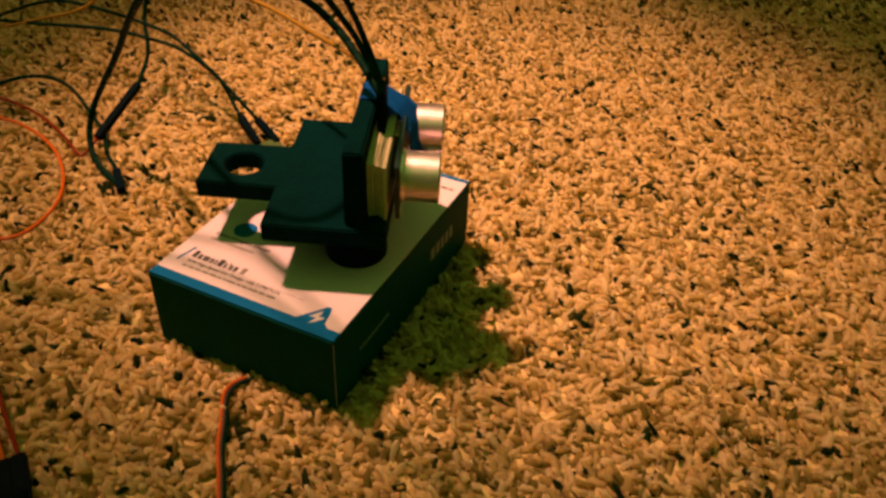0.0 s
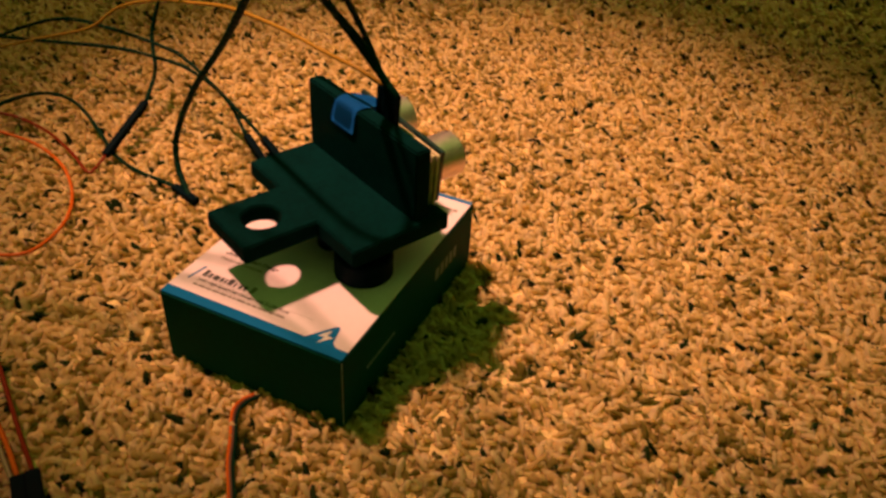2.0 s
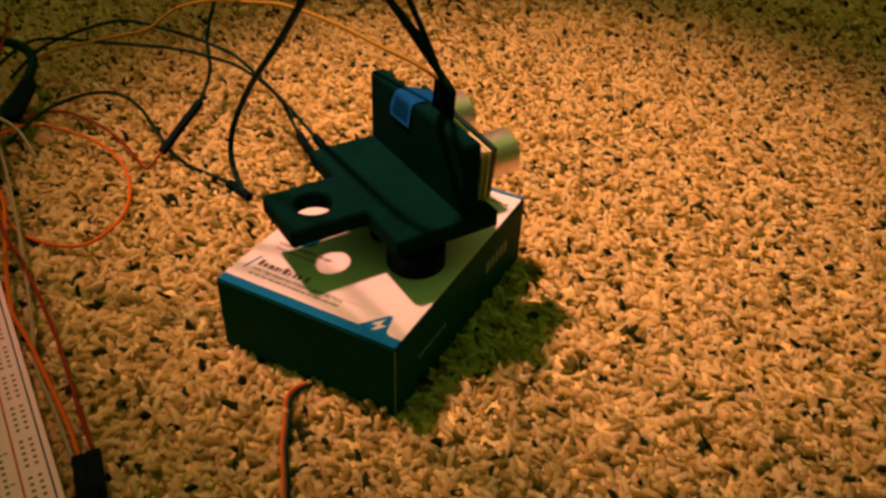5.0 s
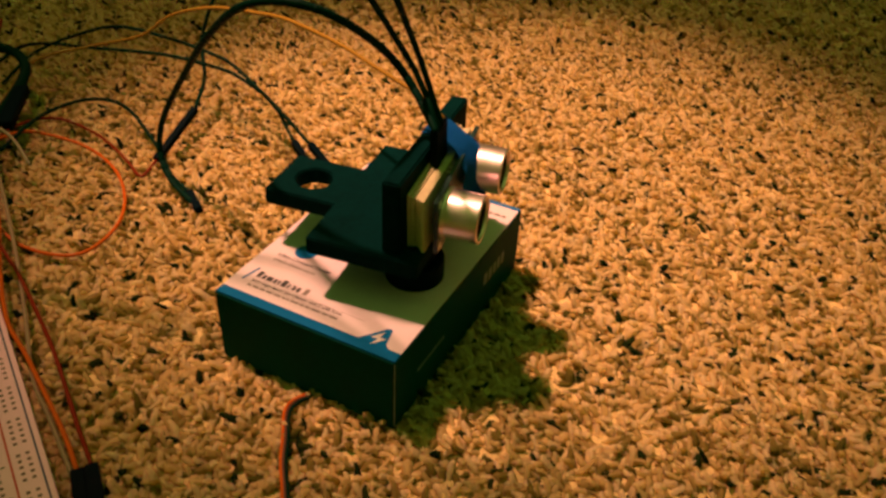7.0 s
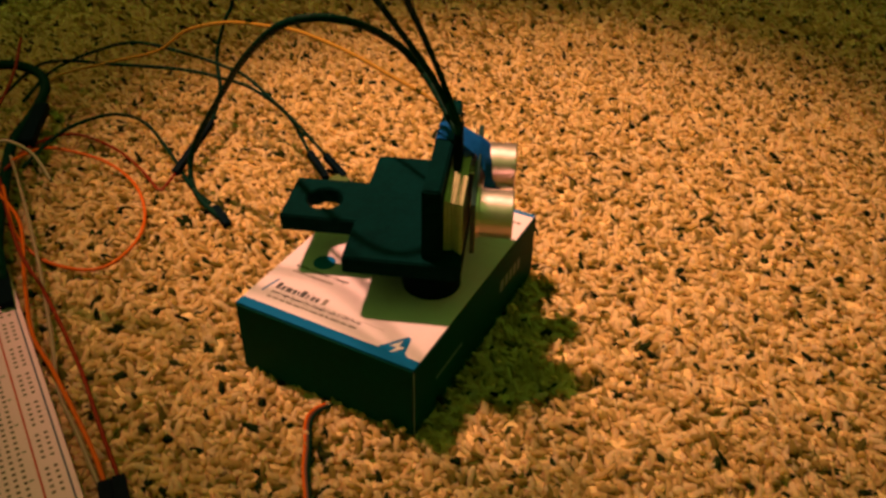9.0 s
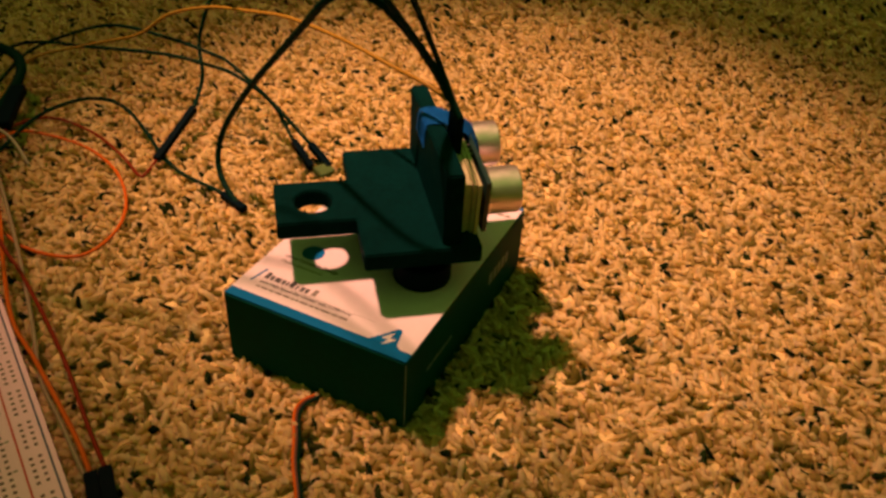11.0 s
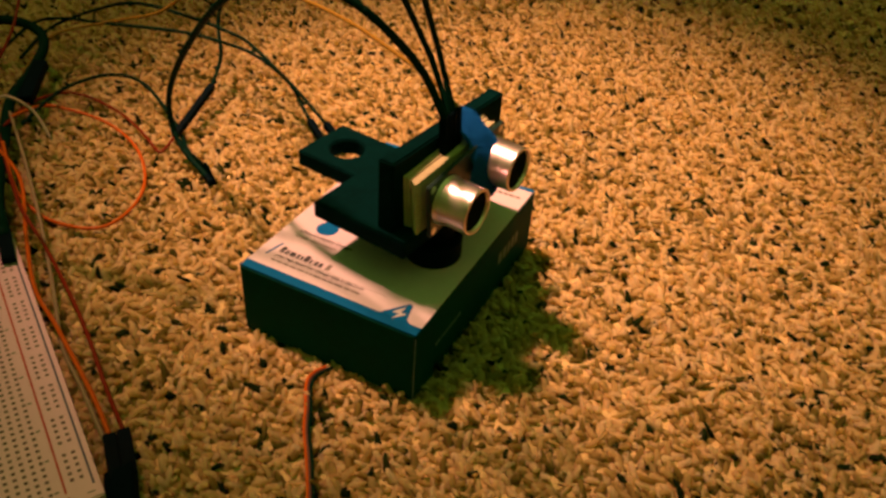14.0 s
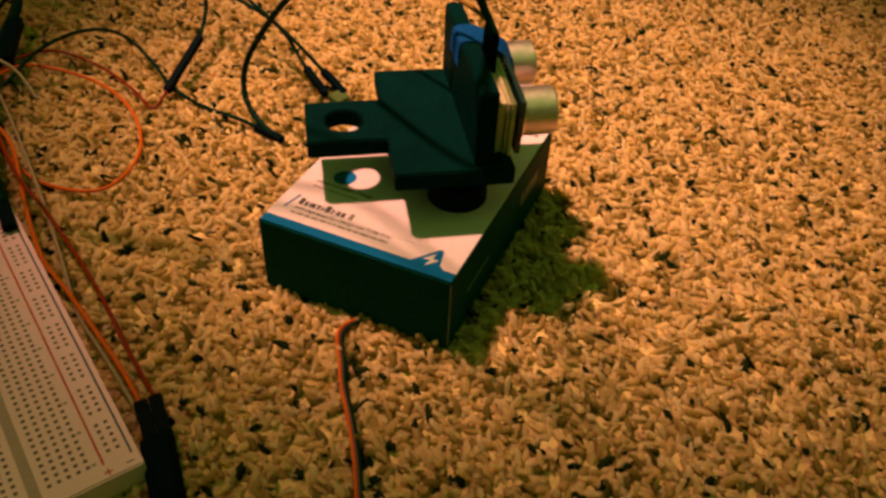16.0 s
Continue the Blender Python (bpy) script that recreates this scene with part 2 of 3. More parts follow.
# ---- the setting ----
def carpet():
    ground = thing("floor", "beige cut-pile carpet with dark flecks", "carpet", kind="structure")
    bm = bmesh.new()
    bmesh.ops.create_grid(bm, x_segments=8, y_segments=8, size=2.0)
    for v in bm.verts:
        v.co.z = -0.0010
    part("carpet_backing", bm, "backing", ground)
    # Tufts: short thick twists of yarn, leaning every way, packed over the stretch that is passed nearest.
    rng = np.random.default_rng(4)
    way, side = np.array([-0.42, 0.907]), np.array([0.907, 0.42])
    rings, sides = ((0.8, 0.05), (1.0, 0.5), (0.78, 0.88)), 5
    for name, f0, f1, step, size, square in (("tufts_near", -0.12, 0.36, 0.0021, 1.0, 1), ("tufts_far", 0.36, 0.85, 0.0036, 1.25, 1)):
        fs, ss = np.meshgrid(np.arange(f0, f1, step), np.arange(-0.56, 0.56, step), indexing="ij")
        f, s = fs.ravel(), ss.ravel()
        near = np.abs(s + 0.01) < 0.21 + 0.42 * (f + 0.12)
        f, s = f[near], s[near]
        f, s = f + rng.uniform(-0.55, 0.55, len(f)) * step, s + rng.uniform(-0.55, 0.55, len(s)) * step
        keep = rng.random(len(f)) > 0.05
        f, s = f[keep], s[keep]
        base = np.stack([0.03 + way[0] * f + side[0] * s, 0.0 + way[1] * f + side[1] * s, rng.uniform(-0.0026, -0.0012, len(f))], 1)
        count = len(base)
        az, lean = rng.uniform(0, math.tau, count), rng.uniform(0.75, 1.45, count)
        axis = np.stack([np.sin(lean) * np.cos(az), np.sin(lean) * np.sin(az), np.cos(lean)], 1)
        e1 = np.cross(axis, [0.31, 0.17, 0.93])
        e1 /= np.linalg.norm(e1, axis=1, keepdims=True)
        e2 = np.cross(axis, e1)
        length, radius = rng.uniform(0.0045, 0.0068, count) * size, rng.uniform(0.0013, 0.0023, count) * size
        flat = rng.uniform(0.4, 0.75, count)
        bend = e2 * (rng.uniform(-0.25, 0.25, count) * length)[:, None] + e1 * (rng.choice([-1, 1], count) * rng.uniform(0.2, 0.8, count) * length)[:, None]
        verts = []
        for w, h in rings:
            for k in range(sides):
                a = math.tau * k / sides + 2.0 * h
                verts.append(base + axis * (length * h)[:, None] + bend * h * h + (e1 * math.cos(a) + e2 * math.sin(a) * flat[:, None]) * (radius * w)[:, None])
        verts.append(base + axis * length[:, None] + bend)
        co = np.stack(verts, 1).reshape(-1, 3)
        per = len(rings) * sides + 1
        quads = [(r * sides + k, r * sides + (k + 1) % sides, (r + 1) * sides + (k + 1) % sides, (r + 1) * sides + k) for r in range(len(rings) - 1) for k in range(sides)]
        tris = [((len(rings) - 1) * sides + k, (len(rings) - 1) * sides + (k + 1) % sides, per - 1) for k in range(sides)]
        one = np.array([v for q in quads for v in q] + [v for q in tris for v in q])
        loops = (np.arange(count)[:, None] * per + one).ravel()
        totals = np.tile([4] * len(quads) + [3] * len(tris), count)
        me = bpy.data.meshes.new(name)
        me.vertices.add(len(co))
        me.vertices.foreach_set("co", co.ravel())
        me.loops.add(len(loops))
        me.loops.foreach_set("vertex_index", loops)
        me.polygons.add(len(totals))
        me.polygons.foreach_set("loop_start", np.r_[0, np.cumsum(totals)[:-1]])
        me.polygons.foreach_set("loop_total", totals)
        me.polygons.foreach_set("use_smooth", np.ones(len(totals), bool))
        me.update(calc_edges=True)
        me.materials.append(M["yarn"])
        ob = new(name, me)
        ob.parent = ground
        tagged(ob, "short twisted beige and tan yarn tufts", kind="stuff")


def room():
    for name, x0, x1, y0, y1, z0, z1 in (("wall_north", -2000, 2000, 2000, 2100, -10, 2400), ("wall_south", -2000, 2000, -2100, -2000, -10, 2400),
                                         ("wall_west", -2100, -2000, -2000, 2000, -10, 2400), ("wall_east", 2000, 2100, -2000, 2000, -10, 2400)):
        tagged(part(name, box(x0, x1, y0, y1, z0, z1, 0), "wall"), "plain painted room wall", "wall", kind="structure")


carpet()
room()


# ---- the package under the sensor ----
BW, BL, BH = 70.0, 99.3, 30.2


def package():
    it = thing("product_box", "small white and navy card box lying on the carpet", "box")
    body = part("body", box(-BW, 0, 0, BL, 0, BH, 0.7), "card_navy", it, "dark navy printed card sides")
    top = part("top_print", box(-BW + 0.5, -0.4, 4.4, BL - 2.6, BH - 0.2, BH + 0.06, 0), "card_white", it, "white printed lid panel")
    band = part("blue_band", box(-BW + 0.5, -0.4, 0.5, 4.4, BH - 0.2, BH + 0.05, 0), "card_blue", it, "blue printed band along the edge")
    part("blue_band", box(-BW + 0.5, -0.4, BL - 2.6, BL - 0.5, BH - 0.2, BH + 0.05, 0), "card_blue", it)
    part("corner_seam", box(-0.25, 0.05, -0.05, 0.25, 1.5, BH - 0.8, 0.1), "card_edge", body, "pale worn card fold")
    z = BH + 0.06
    part("blue_badge", prism([(-16.0, 4.3), (-9.6, 12.6), (-8.6, 12.9), (-7.9, 12.3), (-6.4, 5.6), (-4.6, 4.3)], z, z + 0.05, 0), "card_blue", it, "blue pointed badge")
    part("bolt_mark", prism([(-9.6, 10.6), (-12.6, 6.6), (-10.2, 6.9), (-11.2, 3.6), (-7.6, 7.8), (-9.9, 7.6)], z + 0.05, z + 0.1, 0), "ink_white", it, "white lightning bolt mark")
    part("slash_mark", prism([(-66.2, 9.8), (-65.4, 9.8), (-63.7, 17.6), (-64.5, 17.6)], z, z + 0.05, 0), "card_blue", it, "blue slanted stroke")
    part("round_icon", tube([(0, 0), (4.1, 0), (4.1, 0.05), (0, 0.05)], 40, m=mm(-55.6, 33.2, z)), "card_blue", it, "round blue printed icon")
    # The trade name stands as plain upright bars.
    x, k = -62.6, 0
    for w, hgt in ((2.2, 3.4), (1.9, 2.4), (2.8, 2.4), (1.8, 2.4), (1.3, 2.4), (2.5, 3.4), (1.3, 2.4), (0.7, 3.4), (1.8, 2.4), (1.8, 2.4)):
        part("name_bar", box(x, x + w - 0.55, 13.0, 13.0 + hgt, z, z + 0.05, 0), "ink", it, "bold dark grey lettering bar")
        x += w
    part("name_bar", box(x + 1.0, x + 2.6, 13.0, 16.2, z, z + 0.05, 0), "ink_grey", it, "thin grey figure bar")
    letters("Ultra-Compact Design", 2.4, "ink", "slogan", it, mm(-63.4, 26.6, z), "dark small printed words")
    letters("Dise\u00f1o ultracompacto", 1.9, "ink_grey", "slogan", it, mm(-63.0, 23.6, z), "grey small printed words")
    letters("24W High-Speed Car Charger with 2 USB Ports", 1.85, "ink", "description", it, mm(-62.6, 10.4, z), "dark small printed words")
    x = -62.4
    rng = random.Random(3)
    while x < -26:
        w = rng.uniform(1.0, 3.6)
        part("text_bar", box(x, x + w, 7.9, 8.8, z, z + 0.04, 0), "ink_grey", it)
        x += w + 0.6
    part("text_rule", box(-44, -18, 11.9, 12.0, z, z + 0.04, 0), "ink_grey", it)
    x = -13.0
    for w in (2.4, 1.6, 2.6, 1.8):
        part("text_bar", box(x, x + w, 89.6, 91.0, z, z + 0.04, 0), "ink_grey", it)
        x += w + 0.5
    # Pale marks on the long navy side.
    y = 66.0
    for w in (4.4, 4.0, 3.6, 3.8, 3.6):
        m = mm(0, y, 17) @ pose(0, 0, 0, 0, 90, 0)
        part("brand_bar", box(-2.6, 2.6, 0, w - 1.3, -0.02, 0.06, 0, m=m), "ink_pale", it, "pale brand lettering bar")
        y += w
    y = 15.0
    while y < 34:
        w = rng.uniform(0.8, 2.0)
        part("text_bar", box(-0.7, 0.7, 0, w, -0.02, 0.05, 0, m=mm(0, y, 14.5) @ pose(0, 0, 0, 0, 90, 0)), "ink_pale", it)
        y += w + 0.5
    return it


package()


# ---- the turning bracket with its ultrasonic sensor ----
AXIS, PLATE_Z = (-33.9, 51.1), BH + 15.2


def drum():
    it = thing("servo_hub", "round black plastic hub standing on the box lid", "servo", mm(-16.2, 41.6, BH + 0.05))
    part("hub", tube([(0, 0), (9.8, 0), (10.2, 0.5), (10.2, 8.0), (9.6, 8.6), (7.0, 8.6), (7.0, 15.0), (0, 15.0)], 48), "black_plastic", it)
    spindle = thing("servo_spindle", "black servo spindle under the turning bracket", "servo", mm(*AXIS, BH + 0.05))
    part("spindle", tube([(0, 0), (6, 0), (6, 9), (3, 9), (3, 15.0), (0, 15.0)], 32), "black_plastic", spindle)


drum()

SENSOR = mm(27.6, -2.0, 6.4 + 11.0) @ pose(0, 0, 0, 5.7, 0, 1.7)


def bracket():
    it = thing("sensor_bracket", "black printed T-shaped bracket carrying an ultrasonic sensor, turning over the box", "bracket", mm(*AXIS, PLATE_Z))
    t = 6.4
    plate = part("base_plate", prism([(-40.4, -12.3), (-13.8, -12.3), (-13.8, -33.3), (24.8, -33.3), (24.8, 33.3), (-13.8, 33.3), (-13.8, 13.2), (-40.4, 13.2)], 0, t, 0.5, [(-27.3, 0.4, 6.6)]), "print_black", it, "black T-shaped plate with a round hole")
    part("back_plate", box(12.0, 18.0, -31.0, 33.3, t - 0.2, t + 26, 0.6), "print_black", it, "upright black plate")
    # Card shims between the plate and the sensor.
    rng = random.Random(5)
    u = 18.3
    for k in range(5):
        w = 1.25
        part("shim", box(u, u + w - 0.12, -24 + rng.uniform(-1.2, 1.2), 21 + rng.uniform(-1, 1), 1.0 + rng.uniform(-0.5, 0.5), 21 + rng.uniform(-0.7, 0.7), 0.15, m=mm(0, -1, t) @ pose(0, 0, 0, 4.0, 0, 0)), "cardboard", it, "pale card shim")
        u += w
    sensor = part("sensor_board", box(-1.6, 0, -22.6, 22.6, -10.2, 10.2, 0.15), "pcb_blue", it, "dark ultrasonic sensor circuit board", SENSOR)
    for v in (-13.4, 13.4):
        at = mm(0, v, 0) @ pose(0, 0, 0, 0, 90, 0)
        part("transducer", tube([(8.6, 0.02), (8.6, 1.0), (8.0, 1.2), (8.0, 1.3), (8.0, 1.5), (8.0, 11.3), (8.0, 11.5), (8.0, 11.6), (7.8, 12.0), (7.15, 12.0), (7.0, 11.7), (7.0, 10.6), (0, 10.6)], 64), "aluminium", sensor, "silver ultrasonic transducer can", at, True)
        part("mesh_face", tube([(6.95, 10.65), (6.95, 10.9), (0, 10.9)], 48), "mesh", sensor, "dark mesh front of the transducer", at)
    part("crystal", box(0.05, 3.2, -3.8, 3.8, -9.6, -6.2, 1.0), "aluminium", sensor, "small silver crystal can")
    for v in (-20.6, 20.6):
        for w in (-8.4, 8.4):
            part("screw_hole", tube([(0, 0.03), (1.0, 0.03), (1.4, 0.05), (1.4, 0.02)], 20, m=mm(0, v, w) @ pose(0, 0, 0, 0, 90, 0)), "solder", sensor)
    for k in range(4):
        part("pin", box(-7.6, -1.5, -3.8 + 2.54 * k - 0.3, -3.8 + 2.54 * k + 0.3, 8.3, 8.9, 0.05), "solder", sensor)
    # Four jumper sleeves side by side on the pins, and the blue tape round them.
    for k in range(4):
        part("jumper_sleeve", box(-8.6, -6.0, -3.8 + 2.54 * k - 1.25, -3.8 + 2.54 * k + 1.25, 9.0, 23.6, 0.25), "black_plastic", sensor, "black jumper wire sleeve")
    # Crumpled tape from behind the plate, over its top and down the sensor's front.
    bm = bmesh.new()
    strip = [(11.5, 22.5), (11.5, 26), (11.5, 29), (12.0, 32.4), (15.0, 33.0), (19.0, 32.6), (23.0, 31.2), (27.0, 28.8), (30.2, 24.0), (31.4, 17.5), (31.6, 13.0), (31.2, 9.5)]
    line = smooth_line([(u, 0, w) for u, w in strip], 30)
    rows = []
    for k, (u, _, w) in enumerate(line):
        f = k / 29
        lo, hi = 4.6 - 10.0 * f, 17.5 - 11.6 * f + 0.5 * math.sin(k * 0.8)
        rows.append([bm.verts.new(Vector((u + (0.9 * j - 2.6) * max(0, f - 0.3) / 0.7 + 0.4 * math.sin(1.3 * k + 1.7 * j) * f, lo + (hi - lo) * j / 6, w + 0.35 * math.sin(0.9 * k + 2 * j) * f)) * MM) for j in range(7)])
    for a, b in zip(rows, rows[1:]):
        for j in range(6):
            bm.faces.new((a[j], a[j + 1], b[j + 1], b[j]))
    bmesh.ops.solidify(bm, geom=list(bm.faces), thickness=0.2 * MM)
    part("tape", bm, "tape", it, "crumpled blue crepe tape", None, True)
    return it


BRACKET = bracket()


# ---- the breadboard and the controller ----
def breadboard():
    at = mm(-55, -81, 0) @ pose(0, 0, 0, 0, 0, 149.7)
    it = thing("breadboard", "white solderless breadboard with red and blue rail lines on the carpet", "breadboard", at)
    part("body", box(0, 165, 0, 54.5, 0, 8.5, 0.5), "breadboard", it)
    z = 8.5
    for y, mat in ((1.8, "line_blue"), (9.4, "line_red"), (45.1, "line_blue"), (52.7, "line_red")):
        part("rail_line", box(5, 160, y - 0.3, y + 0.3, z, z + 0.04, 0), mat, it, "printed rail line")
    # No recess is cut; a flat greyer strip paints the centre groove's shading.
    part("groove", box(2, 163, 25.8, 28.7, z - 0.05, z + 0.03, 0), "groove", it, "flat strip painted as the shaded centre groove")
    # Sockets are flat dark squares; the shade inside them is in the colour.
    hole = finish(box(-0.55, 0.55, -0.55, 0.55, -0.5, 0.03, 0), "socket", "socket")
    spots = []
    for n in range(50):
        x = 9 + 2.54 * (n + n // 5)
        if x < 160:
            spots += [(x, y) for y in (4.3, 6.9, 47.6, 50.2)]
    for n in range(60):
        x = 6.5 + 2.54 * n
        spots += [(x, 13.2 + 2.54 * k) for k in range(5)] + [(x, 31.2 + 2.54 * k) for k in range(5)]
    spots.sort(key=lambda s: s[0] + s[1] * 2.5)
    for x, y in spots[:300]:
        ob = new("socket", hole)
        ob.parent, ob.matrix_basis = it, mm(x, y, z)
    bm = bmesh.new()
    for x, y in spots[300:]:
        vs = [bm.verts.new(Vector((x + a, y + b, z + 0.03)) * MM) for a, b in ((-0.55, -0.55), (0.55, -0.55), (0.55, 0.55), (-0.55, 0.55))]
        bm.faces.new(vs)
    tagged(part("socket_rest", bm, "socket", it, "rows of small flat squares, dark as shaded sockets"), kind="stuff")
    for n in range(0, 60, 5):
        part("row_mark", box(6.2 + 2.54 * n, 6.9 + 2.54 * n, 11.0, 12.2, z, z + 0.04, 0), "ink_grey", it)
    part("minus_mark", box(2.2, 2.6, 2.0, 4.2, z, z + 0.04, 0), "ink", it)
    part("plus_mark", box(2.0, 2.5, 7.8, 10.2, z, z + 0.04, 0), "line_red", it)
    part("plus_mark", box(1.0, 3.5, 8.8, 9.2, z, z + 0.05, 0), "line_red", it)
    return it


breadboard()


def controller():
    at = mm(-201, -4.5, 0) @ pose(0, 0, 0, 0, 0, 137)
    it = thing("controller_board", "dark green microcontroller board with a glowing green light", "circuit board", at)
    part("board", box(0, 68, 0, 53, 8, 9.6, 0.2), "pcb", it)
    for x, y in ((3, 3), (3, 50), (65, 3), (65, 50)):
        part("standoff", tube([(0, 0), (2.5, 0), (2.5, 8), (0, 8)], 16, m=mm(x, y, 0)), "black_plastic", it)
    for x0, x1, y in ((22, 64, 2.2), (28, 64, 50.6)):
        part("pin_socket", box(x0, x1, y - 1.3, y + 1.3, 9.6, 18.2, 0.2), "black_plastic", it, "black pin socket strip")
    part("chip", box(28, 63, 13, 21, 9.6, 13.5, 0.4), "black_plastic", it)
    part("usb_port", box(52, 68.5, 30, 42, 9.6, 20.5, 0.4), "aluminium", it, "silver socket")
    part("power_jack", box(54, 69, 4, 13, 9.6, 20.5, 0.6), "black_plastic", it)
    part("crystal", box(20, 30, 28, 32, 9.6, 12.6, 1.2), "aluminium", it)
    for x, y in ((8, 6.6), (11.3, 14.3)):
        part("led_light", box(x - 1.1, x + 1.1, y - 0.9, y + 0.9, 9.6, 10.6, 0.2), "led", it, "glowing green light")
    for k in range(8):
        part("resistor", box(8 + 2.2 * k, 9.4 + 2.2 * k, 24 + (k % 3), 26.4 + (k % 3), 9.6, 10.3, 0.1), "solder" if k % 2 else "black_plastic", it)
    return it


controller()


# ---- still wires ----
def wire(name, label, points, radius, mat, count=70, group="loose wires"):
    it = thing(name, label, "wire", group=group)
    part("strand", wire_mesh(points, radius, 10, count), mat, it, "", None, True)
    return it


def sleeve(parent, a, b, half=1.65, label="black jumper end sleeve"):
    n = (Vector(b) - Vector(a)).length
    return part("sleeve", box(-half, half, -half, half, 0, n, 0.3), "black_plastic", parent, label, between(a, b))


def wires():
    wire("jumper_wire", "orange wire lying in a round loop on the carpet", [(-241, 46, 14), (-243, 60, 12), (-239, 69, 10), (-217, 76, 6), (-193, 71, 4), (-172, 57, 3), (-158, 39, 3), (-154, 20, 3), (-161, 11, 3), (-178, 7, 4), (-191, 8, 8), (-199, 11, 12), (-226, 29, 14)], 0.75, "orange_wire", 110)
    red = wire("jumper_wire", "dark red wire arched over the carpet to a black sleeve", [(-237, 39, 14), (-248, 65, 12), (-246, 86, 8), (-223, 89, 5), (-196, 80, 5), (-178, 72, 3.4), (-176, 75, 4), (-178, 84, 5.5)], 0.7, "red_wire", 90)
    sleeve(red, (-178, 84, 5.5), (-186, 122, 14))
    part("strand", wire_mesh([(-186, 122, 14), (-197, 143, 20), (-208, 156, 32), (-204, 161, 50), (-199, 164, 62), (-190, 150, 90), (-150, 100, 125)], 1.0, 10, 60), "black_wire", red, "thin black wire", None, True)
    wire("jumper_wire", "yellow-orange wire arched high over the carpet", [(-260, 61, 12), (-278, 92, 16), (-285, 114, 20), (-264, 135, 25), (-235, 141, 35), (-213, 142, 50), (-176, 131, 65), (-140, 117, 75)], 0.8, "yellow_wire")
    a = wire("jumper_wire", "long black wire arched over the carpet to a sleeve", [(-308, 93, 10), (-317, 124, 14), (-303, 133, 18), (-266, 133, 24), (-217, 137, 30), (-188, 139, 30), (-172, 141, 27), (-149, 137, 20), (-130, 127, 9)], 0.9, "black_wire", 90)
    sleeve(a, (-130, 127, 9), (-115, 119, 3))
    b = wire("jumper_wire", "long black wire arched over the carpet to a sleeve", [(-295, 97, 10), (-305, 127, 14), (-285, 143, 24), (-259, 149, 32), (-218, 144, 36), (-191, 144, 34), (-178, 145, 30), (-146, 134, 22), (-122, 129, 9)], 0.9, "black_wire", 90)
    sleeve(b, (-122, 129, 9), (-108, 124, 3))
    part("plug", box(-4.2, 4.2, -1.6, 1.6, 0, 7, 0.4), "plug_green", b, "dull green plug", between((-112, 121.5, 3.0), (-106, 119.5, 1.6)))
    servo = thing("servo_cable", "flat orange, brown and black servo cable coming from under the box", "cable")
    for k, mat in enumerate(("orange_wire", "brown_wire", "black_wire")):
        o = 1.0 * k
        part("strand", wire_mesh([(-32 + o, 6, 1), (-33 + o * 0.9, -1, 1.2), (-35 + o, -7, 2.2), (-34 + o, -13, 2.8), (-28 + o, -22, 2.8), (-23 + o, -30, 2.8), (-15 + o, -40, 2.8), (-5 + o, -54, 2.8), (8 + o, -76, 2.8)], 0.55, 8, 60), mat, servo, "", None, True)
    plug = thing("plug", "black jumper sleeves gathered beside the breadboard", "connector")
    part("sleeve", box(-2.0, 2.0, -1.7, 1.7, 0, 16, 0.3), "black_plastic", plug, "", between((-71, -64, 6), (-60, -73, 4)))
    part("sleeve", box(-2.0, 2.0, -1.7, 1.7, 0, 16, 0.3), "black_plastic", plug, "", between((-68, -61, 7), (-57, -70, 5)))
    part("sleeve", box(-4.6, 4.6, -1.9, 1.9, 0, 23, 0.4), "black_plastic", plug, "", between((-60, -71, 4.5), (-44, -86, 3.5), 20))
    for k, mat in enumerate(("orange_wire", "red_wire")):
        part("strand", wire_mesh([(-45 + 2 * k, -85, 3.5), (-40 + 2 * k, -93, 2.5), (-36 + 2 * k, -110, 2.5)], 0.65, 8, 20), mat, plug, "", None, True)
    wire("jumper_wire", "orange wire running beside the breadboard to a plug", [(-225, 25, 14), (-198, 14, 12), (-168, -10, 9), (-142, -29, 8), (-120, -39, 7), (-87, -55, 6), (-71, -64, 6)], 0.8, "orange_wire")
    wire("jumper_wire", "dark red wire running beside the breadboard to a plug", [(-235, 34, 14), (-185, 2, 12), (-156, -11, 9), (-116, -32, 8), (-85, -51, 6), (-68, -61, 7)], 0.75, "red_wire")
    wire("jumper_wire", "grey wire running beside the breadboard to a plug", [(-245, 49, 14), (-211, 27, 12), (-173, 1, 9), (-139, -24, 6), (-114, -43, 5), (-95, -53, 5), (-71, -66, 5)], 0.75, "grey_wire")
    thick = thing("thick_cable", "thick dark cable bending down to the controller board", "cable")
    part("strand", wire_mesh([(-400, 40, 12), (-339, 79, 20), (-324, 90, 24), (-308, 103, 26), (-291, 107, 24), (-278, 100, 20), (-269, 81, 14), (-258, 60, 12), (-230, 32, 11), (-196, 1, 12), (-172, -16, 11)], 2.6, 12, 90), "black_wire", thick, "", None, True)
    part("sleeve", box(-2.5, 2.5, -1.4, 1.4, 0, 20, 0.3), "black_plastic", thick, "", between((-176, -13, 11.5), (-159, -25, 10.5)))
    part("sleeve", box(-3.4, 3.4, -2.4, 2.4, 0, 37, 0.4), "black_plastic", thick, "", between((-270, 90, 16), (-248, 60, 14)))
    wire("jumper_wire", "white wire arched over the cable bundle", [(-222, 18, 18), (-235, 31, 25), (-236, 40, 28), (-231, 43, 28), (-223, 46, 22), (-213, 44, 12)], 0.75, "white_wire", 40)
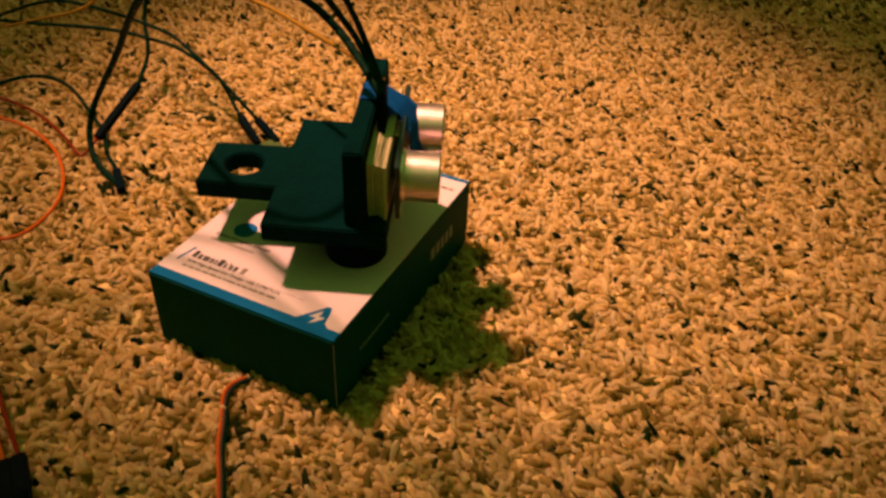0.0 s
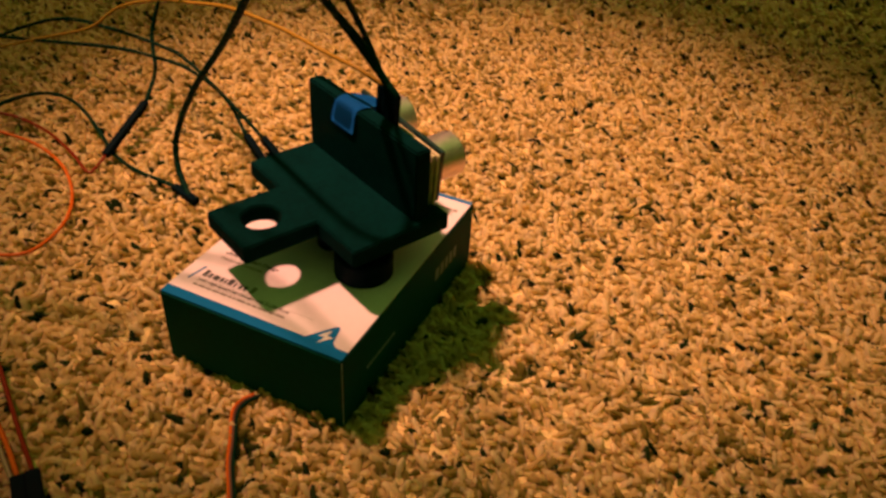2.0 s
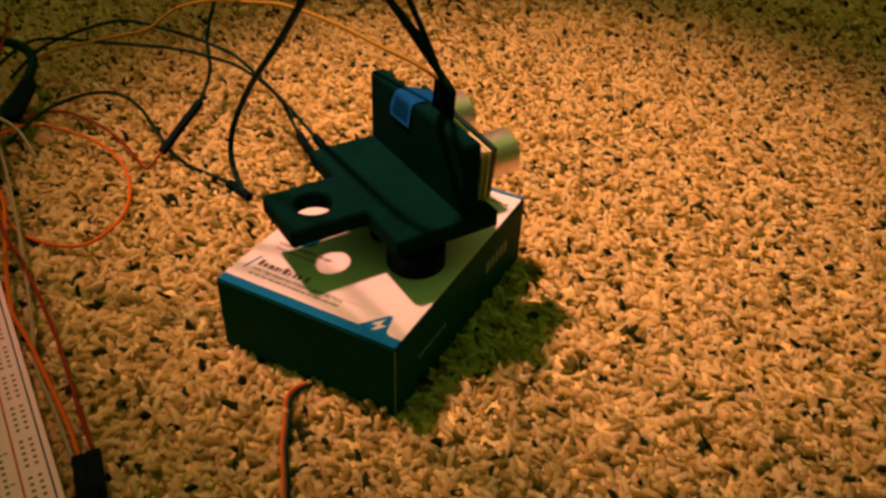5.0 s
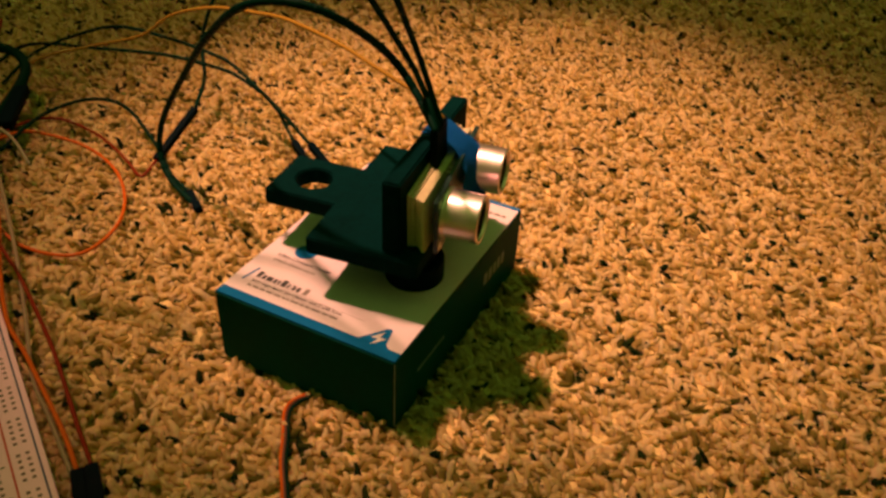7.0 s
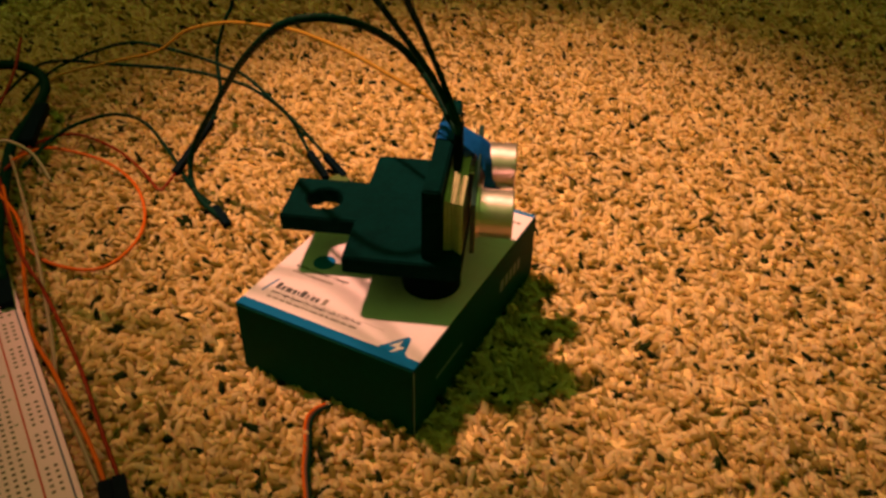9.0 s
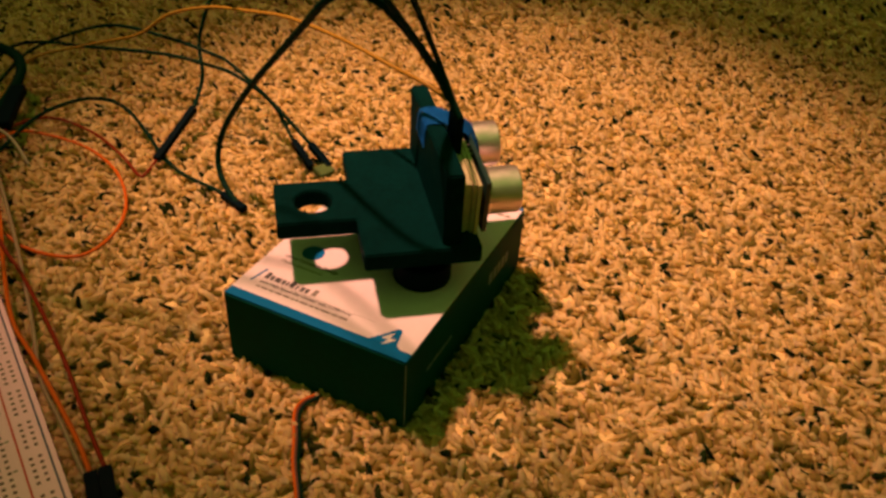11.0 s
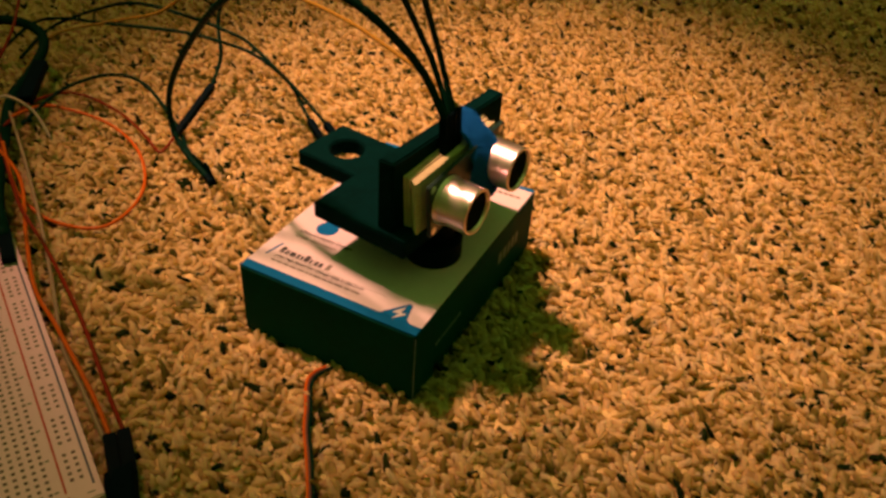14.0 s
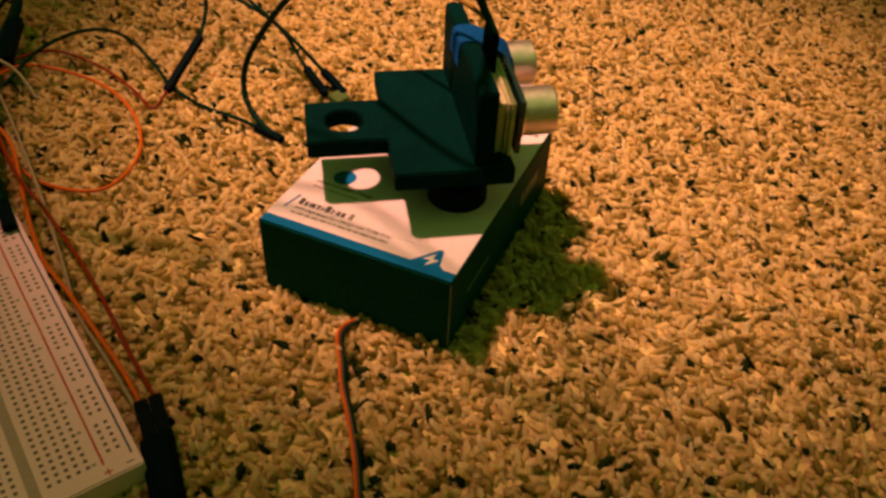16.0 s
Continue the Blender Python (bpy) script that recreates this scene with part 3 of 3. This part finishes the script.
    wire("jumper_wire", "dark red wire rising from the controller board", [(-300, 110, 40), (-288, 92, 30), (-273, 68, 24), (-262, 48, 20), (-251, 33, 18), (-231, 13, 16), (-206, -4, 16)], 0.75, "red_wire", 50)


wires()


# ---- what moves: the bracket, and the wires that it drags ----
# The bracket's angle in degrees: it rests, then jumps.
TURNS = [(0.0, 21.5), (0.32, 21.5), (0.44, 39.5), (1.0, 40.0), (1.52, 42.0), (1.68, 64.0), (2.72, 65.0), (2.86, 26.0), (3.0, 23.0), (3.5, 22.5), (3.9, 23.0),
         (4.0, 55.0), (4.1, 58.0), (4.2, 59.5), (5.12, 59.5), (5.3, -10.0), (6.3, -10.0), (6.44, 6.5), (7.0, 7.7), (7.5, 7.0), (8.0, 10.0), (8.7, 10.5), (8.86, 20.3),
         (9.2, 20.3), (9.92, 20.3), (10.05, 38.0), (11.12, 38.0), (11.26, -11.0), (12.32, -11.0), (12.48, 44.8), (13.52, 43.5), (13.68, -7.0), (14.72, -8.5), (14.88, 33.5), (16.0, 33.5)]
TIMES = sorted({t for t, _ in TURNS} | {0.25 * k for k in range(65)})


def turn_at(t):
    return float(np.interp(t, [a for a, _ in TURNS], [b for _, b in TURNS]))


def bracket_pose(t):
    return mm(*AXIS, PLATE_Z) @ pose(0, 0, 0, 0, 0, turn_at(t))


def on_sensor(t, v):
    """The top of a jumper sleeve in the world, in millimetres."""
    return np.array((bracket_pose(t) @ SENSOR @ Vector((-7.3 * MM, v * MM, 23.4 * MM))) / MM)


# The long black loop at three angles of the bracket, from the sensor to its end on the carpet.
LOOP = {
    -8: [(-22, 41, 98), (-26, 26, 115), (-33, 20, 125), (-48, 20, 128), (-70, 22, 123), (-92, 29, 109), (-131, 54, 77), (-162, 72, 45), (-175, 79, 22), (-166, 74, 9), (-143, 67, 3)],
    20: [(-36, 69, 98), (-41, 51, 114), (-43, 33, 124), (-50, 27, 125), (-62, 29, 119), (-100, 54, 90), (-136, 79, 58), (-160, 85, 29), (-167, 84, 14), (-158, 75, 5), (-133, 67, 3)],
    45: [(-23, 62, 98), (-25, 49, 115), (-29, 35, 132), (-40, 34, 130), (-54, 44, 114), (-83, 65, 85), (-103, 74, 64), (-127, 88, 36), (-134, 88, 20), (-131, 85, 9), (-120, 79, 3)],
}


# How far the loop has slid over the carpet, in millimetres, as the jumps tug at it.
SLIDE = [(0, -14), (0.4, -12), (1.55, -12), (1.7, -4), (2.7, -4), (2.9, -5), (3.5, -3), (4.2, -5), (6.4, -2), (9.2, -1), (12.4, 0), (14.75, 0), (14.9, 9), (16, 11)]


def loop_line(t):
    a, ks = turn_at(t), sorted(LOOP)
    pts = np.array([[np.interp(min(a, 52), ks, [LOOP[k][i][j] for k in ks]) for j in range(3)] for i in range(len(LOOP[20]))])
    if a > 45:
        pts = pts + (a - 45) * np.array([-0.3, 0.25, 0])[None] * np.linspace(1, 0.2, len(pts))[:, None]
    slid = np.interp(t, [k for k, _ in SLIDE], [v for _, v in SLIDE])
    pts = pts + slid * np.array([0.91, 0.41, 0])[None] * np.linspace(0.1, 1, len(pts))[:, None] ** 0.6
    line = smooth_line([on_sensor(t, -3.8), *pts], 55)
    for _ in range(5):
        line[1:-1] = 0.5 * line[1:-1] + 0.25 * (line[:-2] + line[2:])
    return line


def tail_line(t):
    end, bend = loop_line(t)[-1], np.array([-180, 90, 4])
    return smooth_line([(-235, 47, 12), (-239, 71, 16), (-238, 92, 16), (-231, 106, 14), (-218, 109, 10), (-194, 98, 6), bend, 0.67 * bend + 0.33 * end + (0, -1.5, -1), 0.3 * bend + 0.7 * end + (0, 0.5, 0), end], 33)


def dragged(still, v, links=25):
    """A line whose first point rides on the sensor; the drag dies out along its first seven points."""
    def line(t):
        start = on_sensor(t, v)
        move = start - np.array(still[0], float)
        fade = np.clip(1 - np.arange(len(still)) / 6, 0, 1) ** 1.6
        return smooth_line([start, *(np.array(p, float) + move * f for p, f in zip(still[1:], fade[1:]))], links)
    return line


CABLES = [
    ("sensor_wire", "thick black wire looping from the sensor to the carpet", loop_line, 1.3, "black_wire"),
    ("jumper_wire", "thin black wire arched over the carpet to the loop's end", tail_line, 0.9, "black_wire"),
    ("sensor_wire", "black wire rising from the sensor", dragged([(-32, 86, 75), (-36, 80, 90), (-36, 66, 105), (-34, 51, 118), (-31, 36, 130), (-26, 10, 150), (-44, 2, 160), (-74, 14, 156), (-104, 18, 148), (-160, 5, 118), (-215, -8, 70), (-246, 12, 22), (-252, 40, 12)], -1.26, 45), 1.0, "black_wire"),
    ("sensor_wire", "black wire rising from the sensor", dragged([(-32, 86, 75), (-35, 80, 92), (-33, 64, 112), (-27, 45, 128), (-19, 23, 145), (-22, 4, 162), (-48, 8, 168), (-84, 26, 160), (-108, 30, 150), (-165, 8, 124), (-222, -10, 72), (-252, 14, 22), (-256, 44, 12)], 1.28, 45), 1.0, "black_wire"),
    ("sensor_wire", "yellow-orange wire from the sensor", dragged([(-32, 86, 75), (-39, 81, 82), (-55, 84, 84), (-79, 92, 85), (-112, 105, 82), (-140, 117, 75)], 3.82), 0.8, "yellow_wire"),
]


def link_pose(a, b):
    return Matrix.Translation(Vector(a) * MM) @ (Vector(b) - Vector(a)).to_track_quat("Z", "Y").to_matrix().to_4x4()


def motions():
    walk(BRACKET, [(t, bracket_pose(t)) for t in TIMES])
    for name, label, line, radius, mat in CABLES:
        cable = thing(name, label, "wire", group="loose wires")
        lines = {t: line(t) for t in TIMES}
        count = len(lines[0.0]) - 1
        for k in range(count):
            n = max(np.linalg.norm(l[k + 1] - l[k]) for l in lines.values()) + 0.3
            bm = tube([(0, -radius * 0.8), (radius * 0.8, -radius * 0.5), (radius, 0), (radius, n), (radius * 0.8, n + radius * 0.5), (0, n + radius * 0.8)], 10)
            link = part("link", bm, mat, cable, "", None, True)
            walk(link, [(t, link_pose(l[k], l[k + 1])) for t, l in lines.items()])
        if line is tail_line:
            end = part("sleeve", box(-1.8, 1.8, -1.6, 1.6, -12, 4, 0.3), "black_plastic", cable, "black jumper end sleeve")
            walk(end, [(t, link_pose(l[-1], 2 * l[-1] - l[-2])) for t, l in lines.items()])


motions()
